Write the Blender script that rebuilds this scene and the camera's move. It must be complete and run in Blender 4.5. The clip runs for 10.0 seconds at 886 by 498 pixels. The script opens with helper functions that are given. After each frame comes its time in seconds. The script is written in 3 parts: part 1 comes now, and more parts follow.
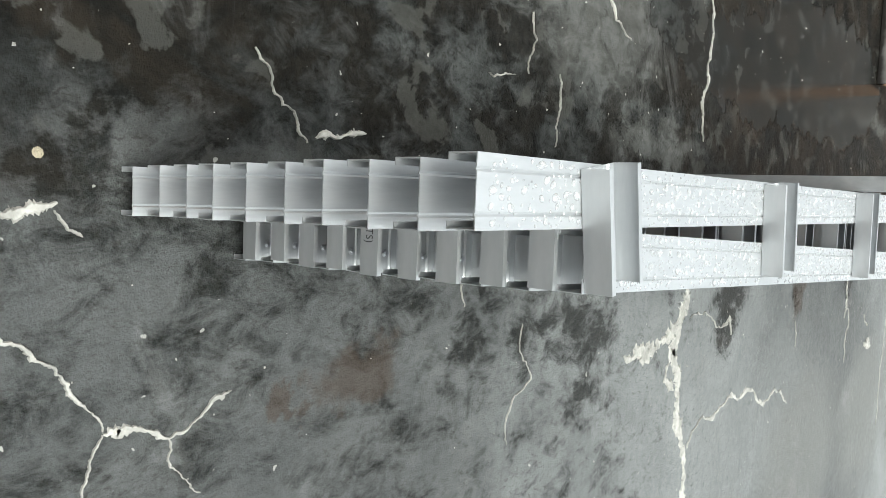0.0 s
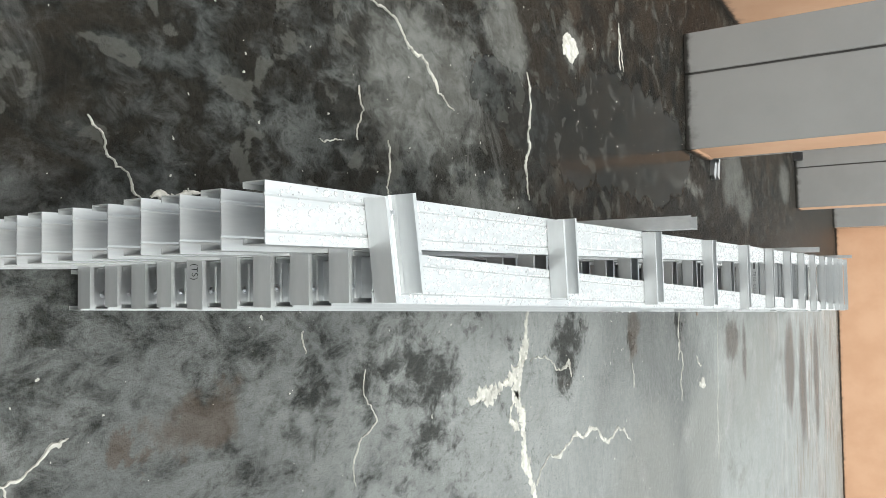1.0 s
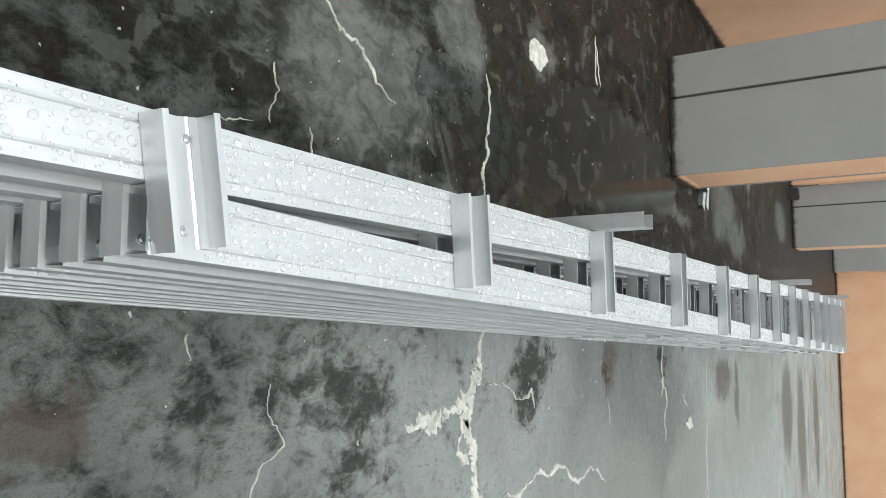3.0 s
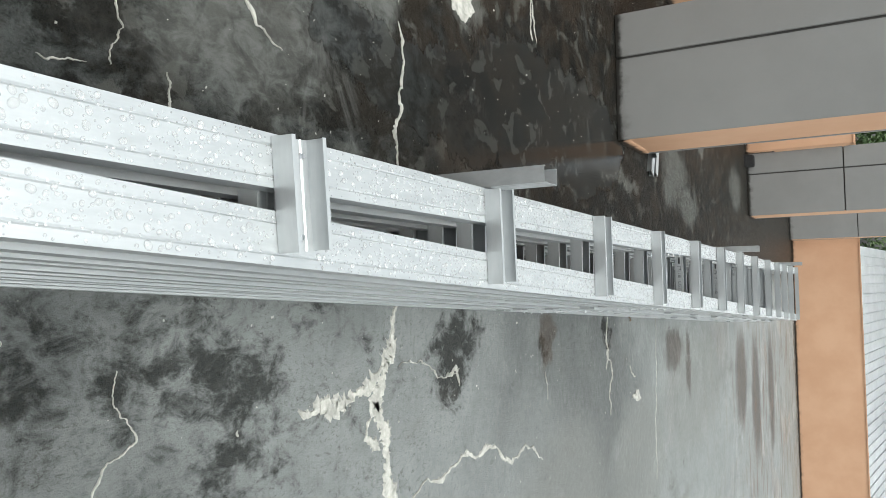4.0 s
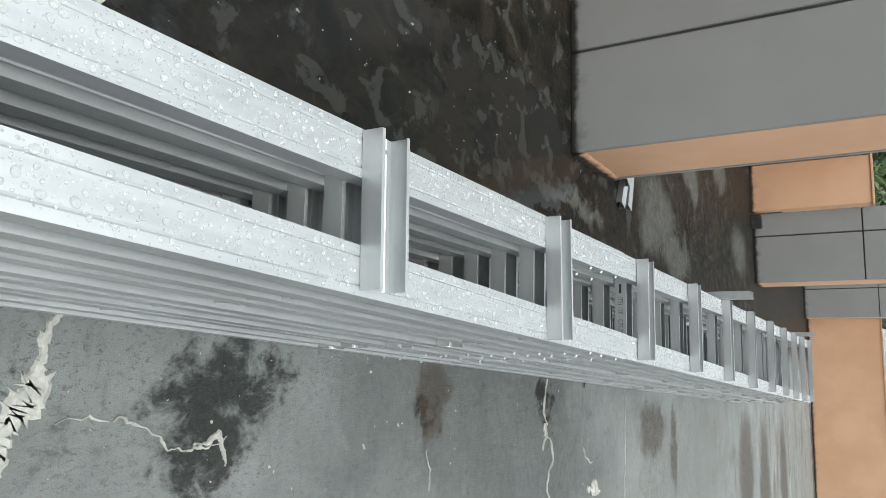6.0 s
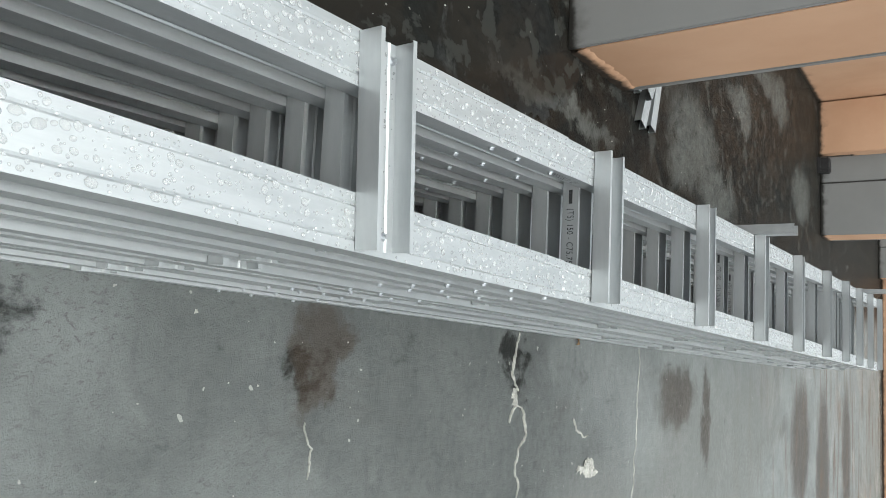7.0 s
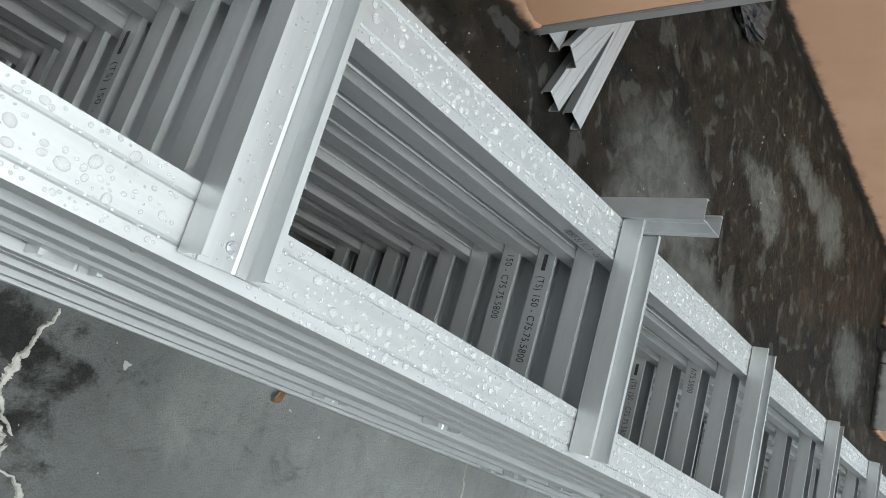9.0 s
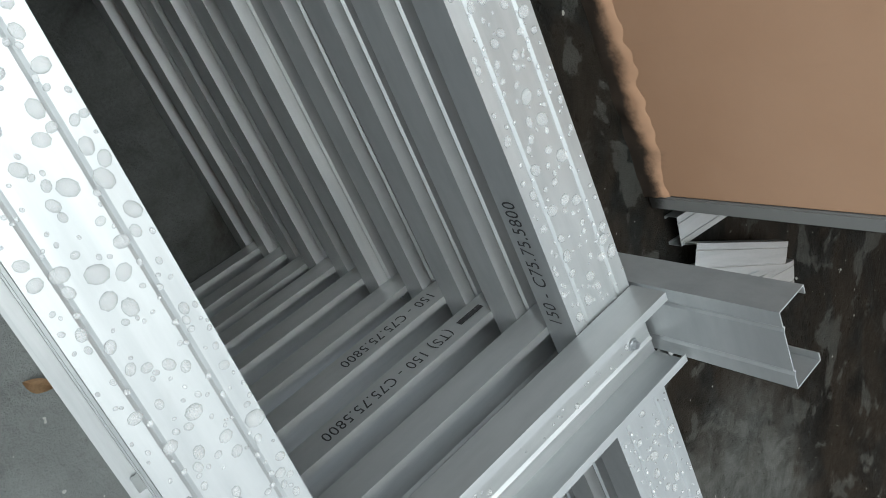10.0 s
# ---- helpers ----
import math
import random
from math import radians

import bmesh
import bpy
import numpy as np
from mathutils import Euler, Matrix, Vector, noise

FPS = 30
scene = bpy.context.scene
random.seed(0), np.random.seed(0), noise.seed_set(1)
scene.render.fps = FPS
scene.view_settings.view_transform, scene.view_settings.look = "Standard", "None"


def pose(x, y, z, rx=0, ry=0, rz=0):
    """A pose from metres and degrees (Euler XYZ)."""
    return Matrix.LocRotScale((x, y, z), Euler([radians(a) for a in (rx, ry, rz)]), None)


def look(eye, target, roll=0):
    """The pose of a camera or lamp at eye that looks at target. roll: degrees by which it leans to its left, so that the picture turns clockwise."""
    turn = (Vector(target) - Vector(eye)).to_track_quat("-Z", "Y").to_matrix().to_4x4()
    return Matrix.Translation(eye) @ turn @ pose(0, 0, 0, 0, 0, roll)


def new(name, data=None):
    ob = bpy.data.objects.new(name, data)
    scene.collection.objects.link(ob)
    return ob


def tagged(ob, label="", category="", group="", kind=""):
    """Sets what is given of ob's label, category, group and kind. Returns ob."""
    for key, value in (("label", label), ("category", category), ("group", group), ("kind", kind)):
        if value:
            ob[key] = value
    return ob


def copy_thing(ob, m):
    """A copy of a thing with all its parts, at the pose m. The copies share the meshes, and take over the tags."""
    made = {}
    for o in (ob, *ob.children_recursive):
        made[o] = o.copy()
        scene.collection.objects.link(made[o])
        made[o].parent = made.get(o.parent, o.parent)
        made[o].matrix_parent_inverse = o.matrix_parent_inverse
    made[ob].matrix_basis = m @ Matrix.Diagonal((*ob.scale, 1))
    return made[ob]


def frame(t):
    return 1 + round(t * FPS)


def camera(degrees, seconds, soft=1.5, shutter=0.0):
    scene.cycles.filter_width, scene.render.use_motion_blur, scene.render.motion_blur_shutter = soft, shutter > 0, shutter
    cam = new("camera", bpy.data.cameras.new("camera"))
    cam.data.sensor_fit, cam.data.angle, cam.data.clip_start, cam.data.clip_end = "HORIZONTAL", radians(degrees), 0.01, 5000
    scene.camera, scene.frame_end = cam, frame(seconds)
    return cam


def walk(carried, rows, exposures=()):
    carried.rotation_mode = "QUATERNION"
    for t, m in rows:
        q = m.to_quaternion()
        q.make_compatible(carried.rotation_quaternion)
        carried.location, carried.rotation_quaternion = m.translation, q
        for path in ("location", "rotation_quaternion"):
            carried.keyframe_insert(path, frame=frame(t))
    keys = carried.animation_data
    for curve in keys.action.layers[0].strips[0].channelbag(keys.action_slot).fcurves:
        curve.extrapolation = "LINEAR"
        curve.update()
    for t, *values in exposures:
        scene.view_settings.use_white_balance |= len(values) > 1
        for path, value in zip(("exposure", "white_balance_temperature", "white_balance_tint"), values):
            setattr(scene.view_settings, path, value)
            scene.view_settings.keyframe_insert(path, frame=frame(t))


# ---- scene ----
cam = camera(61.0, 10.0, soft=0.7)
PATH = [
    (0, (-0.237, -0.555, 1.143), (-0.085, 0.952, -0.163), 95.8),
    (0.5, (-0.208, -0.685, 1.208), (-0.162, 0.834, -0.092), 91.3),
    (1, (-0.166, -0.631, 1.325), (-0.227, 1.076, 0.283), 88.0),
    (1.5, (-0.115, -0.571, 1.357), (-0.247, 1.172, 0.387), 87.1),
    (2, (-0.077, -0.506, 1.358), (-0.295, 1.204, 0.344), 85.5),
    (2.2, (-0.063, -0.486, 1.357), (-0.31, 1.218, 0.339), 85.2),
    (3.5, (-0.064, -0.135, 1.362), (-0.176, 1.572, 0.326), 88.5),
    (4, (-0.059, 0.026, 1.4), (-0.161, 1.772, 0.429), 87.6),
    (4.5, (-0.009, 0.291, 1.395), (-0.192, 2.044, 0.45), 87.0),
    (5, (0.011, 0.571, 1.398), (-0.208, 2.323, 0.458), 85.5),
    (5.2, (0.014, 0.736, 1.381), (-0.184, 2.505, 0.471), 86.3),
    (6.3, (0.089, 1.602, 1.344), (-0.212, 3.287, 0.309), 86.8),
    (6.5, (0.088, 1.811, 1.331), (-0.163, 3.493, 0.278), 88.0),
    (7, (0.099, 2.223, 1.333), (-0.083, 3.858, 0.195), 89.0),
    (7.5, (0.166, 2.759, 1.31), (-0.084, 4.341, 0.113), 87.8),
    (8, (0.16, 3.217, 1.306), (-0.037, 4.776, 0.068), 92.0),
    (8.5, (0.192, 3.672, 1.299), (-0.157, 5.193, 0.048), 91.0),
    (9, (0.181, 4.08, 1.274), (-0.314, 5.533, -0.008), 94.3),
    (9.5, (0.144, 4.453, 1.206), (-0.444, 5.749, -0.2), 98.1),
    (10, (0.125, 4.78, 1.12), (-0.744, 5.621, -0.473), 102.5),
]
EXPOSURES = [(0, 2.08, 6500, 4), (0.7, 2.28, 6580, 4), (2, 1.97, 6530, 4), (5, 1.86, 6420, 3), (6.5, 1.74, 6380, 3), (8.5, 1.68, 6350, 3), (9.2, 1.58, 6310, 3), (10, 1.38, 6230, 2)]
walk(cam, [(t, look(eye, target, roll)) for t, eye, target, roll in PATH], exposures=EXPOSURES)
SKY = 0.10

# ---- world and light: a bright overcast sky ----
world = bpy.data.worlds.new("overcast_sky")
scene.world = world
world.use_nodes = True
wn, wl = world.node_tree.nodes, world.node_tree.links
sky = wn.new("ShaderNodeTexSky")
sky.sky_type, sky.sun_disc = "NISHITA", False
sky.sun_elevation, sky.sun_rotation = radians(72), radians(150)
sky.air_density, sky.dust_density, sky.ozone_density = 1.0, 3.0, 1.0
grey = wn.new("ShaderNodeHueSaturation")
grey.inputs["Saturation"].default_value = 0.22
wl.new(sky.outputs["Color"], grey.inputs["Color"])
# an overcast sky is about three times as bright overhead as at the horizon
up = wn.new("ShaderNodeTexCoord")
split = wn.new("ShaderNodeSeparateXYZ")
rise = wn.new("ShaderNodeMapRange")
rise.inputs[1].default_value, rise.inputs[2].default_value, rise.inputs[3].default_value, rise.inputs[4].default_value = 0.0, 1.0, 0.32, 1.30
veil = wn.new("ShaderNodeVectorMath")
veil.operation = "SCALE"
wl.new(up.outputs["Generated"], split.inputs[0])
wl.new(split.outputs["Z"], rise.inputs[0])
wl.new(grey.outputs["Color"], veil.inputs[0])
wl.new(rise.outputs[0], veil.inputs["Scale"])
wl.new(veil.outputs["Vector"], wn["Background"].inputs["Color"])
wn["Background"].inputs["Strength"].default_value = SKY

sun_data = bpy.data.lights.new("sun", "SUN")
sun_data.energy, sun_data.angle, sun_data.color = 0.5, radians(90), (1.0, 0.97, 0.93)
sun = new("sun", sun_data)
sun.matrix_world = look((2.2, -3, 12), (0, 0.3, 0))


# ---- materials ----
class Mat:
    """A node material with short ways to add nodes."""

    def __init__(self, name):
        self.m = bpy.data.materials.new(name)
        self.m.use_nodes = True
        self.t = self.m.node_tree
        self.b = self.t.nodes["Principled BSDF"]
        self.co = self.node("ShaderNodeTexCoord").outputs["Object"]

    def node(self, kind, **kw):
        n = self.t.nodes.new(kind)
        for k, v in kw.items():
            n.inputs[k].default_value = v
        return n

    def link(self, a, b):
        self.t.links.new(a, b)
        return b

    def noise(self, scale, detail=6.0, rough=0.6, stretch=None, warp=0.0, shift=(0, 0, 0)):
        co = self.co
        mp = self.node("ShaderNodeMapping")
        mp.inputs["Scale"].default_value = stretch or (1, 1, 1)
        mp.inputs["Location"].default_value = shift
        self.link(co, mp.inputs["Vector"])
        n = self.node("ShaderNodeTexNoise", Scale=scale, Detail=detail, Roughness=rough, Distortion=warp)
        self.link(mp.outputs["Vector"], n.inputs["Vector"])
        return n.outputs["Fac"]

    def ramp(self, fac, lo, hi, a=0.0, b=1.0):
        n = self.node("ShaderNodeMapRange")
        n.interpolation_type = "SMOOTHSTEP"
        for i, v in ((1, lo), (2, hi), (3, a), (4, b)):
            n.inputs[i].default_value = v
        self.link(fac, n.inputs[0])
        return n.outputs[0]

    def mix(self, fac, a, b):
        n = self.t.nodes.new("ShaderNodeMix")
        n.data_type = "RGBA"
        for i, v in ((0, fac), (6, a), (7, b)):
            if hasattr(v, "is_linked"):
                self.link(v, n.inputs[i])
            elif i == 0:
                n.inputs[i].default_value = v
            else:
                n.inputs[i].default_value = (*v, 1)
        return n.outputs[2]

    def math(self, op, a, b=0.0, c=0.0):
        n = self.t.nodes.new("ShaderNodeMath")
        n.operation = op
        for i, v in enumerate((a, b, c)):
            if hasattr(v, "is_linked"):
                self.link(v, n.inputs[i])
            else:
                n.inputs[i].default_value = v
        return n.outputs[0]

    def axis(self, which):
        n = self.node("ShaderNodeSeparateXYZ")
        self.link(self.co, n.inputs[0])
        return n.outputs[which]

    def bump(self, height, strength=0.3, distance=0.002, normal=None):
        n = self.node("ShaderNodeBump", Strength=strength, Distance=distance)
        self.link(height, n.inputs["Height"])
        if normal:
            self.link(normal, n.inputs["Normal"])
        return self.link(n.outputs[0], self.b.inputs["Normal"]).node and n.outputs[0]

    def set(self, color=None, rough=None, metal=None):
        for v, k in ((color, "Base Color"), (rough, "Roughness"), (metal, "Metallic")):
            if v is None:
                continue
            if hasattr(v, "is_linked"):
                self.link(v, self.b.inputs[k])
            else:
                self.b.inputs[k].default_value = (*v, 1) if k == "Base Color" else v
        return self


def steel_material(name, base, dull, rough):
    m = Mat(name)
    spangle = m.noise(90, 3, 0.5)
    streak = m.noise(8, 5, 0.65, (6, 0.6, 3))
    smudge = m.noise(14, 5, 0.6, None, 0.6)
    rnd = m.node("ShaderNodeObjectInfo").outputs["Random"]
    c = m.mix(m.ramp(streak, 0.3, 0.75), base, dull)
    c = m.mix(m.math("MULTIPLY", m.ramp(smudge, 0.62, 0.78), 0.35), c, (0.27, 0.255, 0.235))
    c = m.mix(m.math("MULTIPLY", rnd, 0.2), c, (0.28, 0.295, 0.31))
    m.set(c, m.math("ADD", m.ramp(spangle, 0.2, 0.8, -0.05, 0.07), rough), 0.62)
    m.bump(m.math("ADD", spangle, m.math("MULTIPLY", smudge, 1.5)), 0.12, 0.0006)
    return m.m


STEEL = steel_material("zinc_aluminium_steel", (0.482, 0.500, 0.504), (0.392, 0.409, 0.416), 0.38)


def screw_material():
    m = Mat("zinc_screw")
    n = m.noise(300, 3)
    m.set(m.mix(n, (0.42, 0.44, 0.46), (0.62, 0.63, 0.65)), 0.35, 1.0)
    return m.m


SCREW = screw_material()


def water_material():
    m = Mat("rain_water")
    m.set((0.74, 0.755, 0.755), 0.24, 0.0)
    m.b.inputs["Alpha"].default_value = 0.30
    m.b.inputs["IOR"].default_value = 1.33
    return m.m


WATER = water_material()


def ink_material():
    m = Mat("black_stamp_ink")
    n = m.noise(220, 4)
    m.set(m.mix(m.ramp(n, 0.5, 0.75), (0.02, 0.02, 0.022), (0.10, 0.10, 0.11)), 0.55, 0.0)
    return m.m


INK = ink_material()


# (-0.27, -0.08) and (-0.30, -0.06) paint the contact shadow at the stack's end
DARK_STAINS_SHADE = [
    (-0.42, 0.03, 0.10, 0.18), (-0.64, 1.03, 0.09, 0.22), (-1.03, 3.45, 0.14, 1.27), (-0.51, 1.52, 0.07, 0.14),
    (-1.31, 4.08, 0.43, 0.74), (-0.67, 1.92, 0.20, 0.28), (0.18, 1.47, 0.17, 0.30), (0.15, 2.61, 0.27, 0.29), (0.28, 2.60, 0.18, 0.20), (0.12, 1.30, 0.14, 0.36), (0.36, 1.45, 0.15, 0.30), (0.10, 0.85, 0.10, 0.16), 
    (0.14, 2.74, 0.12, 0.16), (0.24, 3.58, 0.09, 0.13), (-0.94, 4.14, 0.16, 0.66), (-1.10, 7.53, 0.28, 0.79), (-2.12, 8.88, 0.25, 1.01),
    (-0.27, -0.08, 0.08, 0.10), (-0.90, 5.28, 0.05, 0.25), (-1.55, 6.78, 0.26, 0.54), (0.31, 4.68, 0.13, 0.12), (0.20, 4.62, 0.08, 0.10), (-0.30, -0.06, 0.10, 0.16), (-0.52, -0.12, 0.2, 0.3), (-0.62, -0.2, 0.3, 0.25), (-0.9, 2.9, 0.3, 0.7), (-0.62, 0.02, 0.34, 0.40), (-1.5, 16.4, 0.6, 1.6), (1.6, 18.95, 4.2, 0.35)]
# (-0.57, 2.67) paints the pillar's brown reflection in the wet floor
BROWN_STAINS_REFLECTION = [
    (0.15, 0.53, 0.07, 0.12), (0.15, 0.33, 0.03, 0.04), (-0.57, 2.67, 0.08, 0.20), (-0.83, 4.59, 0.08, 0.33), (0.47, 6.52, 0.17, 0.32), (0.20, 3.62, 0.11, 0.10),
    (0.64, 7.10, 0.32, 0.10), (1.17, 10.40, 0.61, 0.48), (1.61, 11.83, 0.87, 0.46), (1.74, 13.86, 0.96, 0.42), (-1.31, 9.06, 0.08, 0.26),
    (-1.49, 2.77, 0.13, 0.09)]
# (-0.92, 1.63) and (-0.78, 1.45) paint the sky's sheen on wet floor
PALE_STAINS_SHEEN = [
    (-0.42, 1.84, 0.07, 0.34), (-0.92, 1.63, 0.09, 0.18), (-1.12, 2.05, 0.16, 0.19), (-1.23, 2.75, 0.10, 0.16), (-0.78, 4.96, 0.05, 0.54),
    (-1.96, 9.31, 0.22, 0.37), (-1.28, 10.43, 0.28, 0.49), (-1.05, 6.75, 0.28, 0.50), (-0.78, 7.3, 0.18, 0.45), (-1.58, 7.85, 0.10, 0.30), (-2.0, 8.7, 0.10, 0.5), (-0.86, 6.59, 0.14, 0.32), (-1.51, 8.04, 0.16, 0.23),
    (0.95, 7.40, 0.54, 1.44), (0.80, 8.25, 0.40, 1.18), (0.60, 6.63, 0.23, 0.38), (-0.78, 1.45, 0.26, 0.40), (1.15, 3.9, 0.5, 0.7), (1.2, 5.4, 0.5, 0.8)]


PUDDLES = [(-0.80, 2.75, 0.17, 0.62), (-0.92, 3.9, 0.28, 0.95), (-0.86, 2.05, 0.10, 0.20)]


def concrete_material():
    """Weathered screed: grey cement, black algae, damp patches, pale lime bloom and rusty runs."""
    m = Mat("weathered_wet_concrete")
    x, y = m.axis(0), m.axis(1)
    big = m.noise(0.9, 4, 0.55, None, 0.4)
    mid = m.noise(3.2, 8, 0.65, None, 0.5, (3, 1, 0))
    fine = m.noise(30, 8, 0.7)
    grain = m.noise(240, 3, 0.6)
    # places pushed about by noise, so that stains get ragged rims
    push = m.node("ShaderNodeTexNoise", Scale=4.5, Detail=8.0, Roughness=0.68)
    m.link(m.co, push.inputs["Vector"])
    sway = m.node("ShaderNodeVectorMath")
    sway.operation = "MULTIPLY_ADD"
    m.link(push.outputs["Color"], sway.inputs[0])
    sway.inputs[1].default_value = (0.42, 0.55, 0)
    m.link(m.co, sway.inputs[2])

    def stains(spots, soft):
        total = None
        for cx, cy, rx, ry in spots:
            mp = m.node("ShaderNodeMapping")
            mp.vector_type = "TEXTURE"
            mp.inputs["Location"].default_value = (cx + 0.21, cy + 0.275, 0)
            mp.inputs["Scale"].default_value = (rx, ry, 1e6)
            m.link(sway.outputs[0], mp.inputs["Vector"])
            ln = m.node("ShaderNodeVectorMath")
            ln.operation = "LENGTH"
            m.link(mp.outputs[0], ln.inputs[0])
            v = m.ramp(ln.outputs["Value"], 1.3, 1.3 - soft)
            total = v if total is None else m.math("MAXIMUM", total, v)
        return total

    c = m.mix(m.ramp(mid, 0.25, 0.75), (0.055, 0.060, 0.059), (0.088, 0.094, 0.091))
    c = m.mix(m.math("MULTIPLY", m.ramp(fine, 0.5, 0.72), 0.45), c, (0.034, 0.035, 0.033))
    c = m.mix(m.ramp(grain, 0.35, 0.65, 0.34, 0.0), c, (0.024, 0.025, 0.024))
    # pale trowelled screed on the open side: a band by the first crack, then beyond the joint
    drift = m.math("MULTIPLY", m.math("SUBTRACT", big, 0.5), 3.0)
    yy = m.math("ADD", y, drift)
    band = m.math("MULTIPLY", m.ramp(yy, 0.5, 1.8), m.ramp(yy, 4.0, 2.6, 0.12, 0.82))
    far = m.ramp(yy, 4.4, 6.2, 0.0, 0.95)
    pale = m.math("MULTIPLY", m.ramp(x, -0.25, 0.15), m.math("MAXIMUM", band, far))
    c = m.mix(m.math("MULTIPLY", pale, m.ramp(mid, 0.3, 0.7, 0.62, 0.95)), c, (0.185, 0.197, 0.193))
    brush = m.noise(9, 8, 0.7, (0.5, 2.2, 1), 0.5, (9, 1, 0))
    c = m.mix(m.ramp(brush, 0.50, 0.78, 0.0, 0.42), c, (0.047, 0.049, 0.047))
    pit = m.ramp(m.noise(60, 9, 0.75, (1.4, 0.8, 1), 0.8, (5, 8, 0)), 0.53, 0.62)
    mottle = m.math("MULTIPLY", pit, m.math("MULTIPLY", m.ramp(y, 4.5, 1.4, 0.22, 0.74), m.ramp(mid, 0.35, 0.62, 0.35, 1.0)))
    c = m.mix(mottle, c, (0.026, 0.025, 0.022))
    tongues = stains(PALE_STAINS_SHEEN, 0.75)
    c = m.mix(m.math("MULTIPLY", tongues, 0.5), c, (0.16, 0.167, 0.16))
    # algae film along the parapet side and in patches, plus painted shade at the stack's end
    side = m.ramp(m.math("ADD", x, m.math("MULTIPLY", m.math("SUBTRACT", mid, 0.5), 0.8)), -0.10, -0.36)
    near = m.math("MULTIPLY", m.ramp(y, 2.6, 1.5, 0.10, 0.42), m.ramp(x, 0.45, -0.05, 0.72, 1.0))
    spots = stains(DARK_STAINS_SHADE, 1.25)
    reach = m.math("MAXIMUM", m.math("MAXIMUM", m.math("MULTIPLY", side, 0.62), near), m.math("MULTIPLY", spots, m.math("ADD", m.math("MULTIPLY", side, 0.28), 0.70)))
    blot = m.noise(13, 12, 0.74, (1.25, 0.8, 1), 0.5, (7, 2, 0))
    clump = m.noise(4.2, 6, 0.6, (1.3, 0.9, 1), 0.8, (17, 3, 0))
    grown = m.math("ADD", m.math("MULTIPLY", blot, 0.85), m.math("MULTIPLY", clump, 0.55))
    algae = m.ramp(m.math("ADD", grown, m.math("MULTIPLY", reach, 0.44)), 0.80, 1.04)
    specks = m.ramp(m.noise(55, 10, 0.8, None, 0.5), 0.42, 0.56)
    film = m.mix(specks, (0.0125, 0.0120, 0.0098), (0.003, 0.003, 0.0028))
    c = m.mix(m.math("MULTIPLY", algae, m.ramp(side, 0.0, 1.0, 0.80, 0.94)), c, film)
    # parapet side: black growth, brown silt, and dark reflections painted in past y 1.5
    side_dark = m.math("MAXIMUM", m.ramp(y, 1.5, 3.0, 0.22, 0.86), m.ramp(y, 0.6, 0.0, 0.22, 0.70))
    c = m.mix(m.math("MULTIPLY", side, side_dark), c, m.mix(m.ramp(clump, 0.4, 0.6), (0.007, 0.007, 0.0064), (0.020, 0.0165, 0.013)))
    # sharp-rimmed grey blotches where the film has flaked away
    flake = m.ramp(m.noise(7.5, 6, 0.55, (1.1, 0.9, 1), 0.3, (31, 6, 0)), 0.565, 0.60)
    c = m.mix(m.math("MULTIPLY", m.math("MULTIPLY", flake, side), 0.55), c, (0.060, 0.061, 0.055))
    c = m.mix(m.math("MULTIPLY", tongues, m.ramp(blot, 0.34, 0.66, 0.72, 0.34)), c, (0.105, 0.109, 0.102))
    # brown silt left by standing water, and one painted pillar reflection
    silt = m.math("MULTIPLY", m.ramp(m.noise(1.5, 7, 0.62, (1.6, 0.7, 1), 0.6, (11, 5, 0)), 0.58, 0.72), 0.40)
    silt = m.math("MAXIMUM", silt, m.math("MULTIPLY", stains(BROWN_STAINS_REFLECTION, 0.6), 0.80))
    silt = m.math("MULTIPLY", silt, m.ramp(side, 0.0, 1.0, 1.0, 0.45))
    c = m.mix(silt, c, (0.040, 0.032, 0.025))
    # runs parallel to the far wall
    runs = m.ramp(m.noise(2.2, 7, 0.7, (0.35, 2.4, 1), 0.25, (2, 9, 0)), 0.50, 0.64)
    dry = m.math("SUBTRACT", 1.0, side)
    c = m.mix(m.math("MULTIPLY", m.math("MULTIPLY", runs, dry), m.ramp(y, 6.8, 12.0, 0.0, 0.92)), c, (0.088, 0.058, 0.038))
    # lime bloom, drifting in soft tongues
    bloom = m.math("MULTIPLY", m.ramp(m.noise(2.4, 9, 0.66, (0.8, 1.3, 1), 0.9, (21, 4, 0)), 0.60, 0.72), 0.35)
    c = m.mix(m.math("MULTIPLY", bloom, 0.6), c, (0.22, 0.228, 0.22))
    dots = m.ramp(m.noise(38, 2, 0.4, None, 0.2, (4, 4, 0)), 0.745, 0.765)
    c = m.mix(m.math("MULTIPLY", dots, 0.7), c, (0.36, 0.36, 0.33))
    # standing water: a smooth film with a sharp rim
    pool = stains(PUDDLES, 0.10)
    damp = m.math("MAXIMUM", m.ramp(big, 0.5, 0.66), m.math("MAXIMUM", side, spots))
    rough = m.math("SUBTRACT", m.ramp(fine, 0.2, 0.8, 0.42, 0.66), m.math("MULTIPLY", damp, 0.20))
    rough = m.math("MULTIPLY", rough, m.math("SUBTRACT", 1.0, m.math("MULTIPLY", pool, 0.90)))
    c = m.mix(m.math("MULTIPLY", pool, 0.45), c, (0.010, 0.0105, 0.010))
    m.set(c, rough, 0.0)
    gloss = m.math("MAXIMUM", m.math("SUBTRACT", 0.24, m.math("MULTIPLY", m.math("MAXIMUM", algae, side), 0.22)), m.math("MULTIPLY", pool, 0.06))
    m.link(gloss, m.b.inputs["Specular IOR Level"])
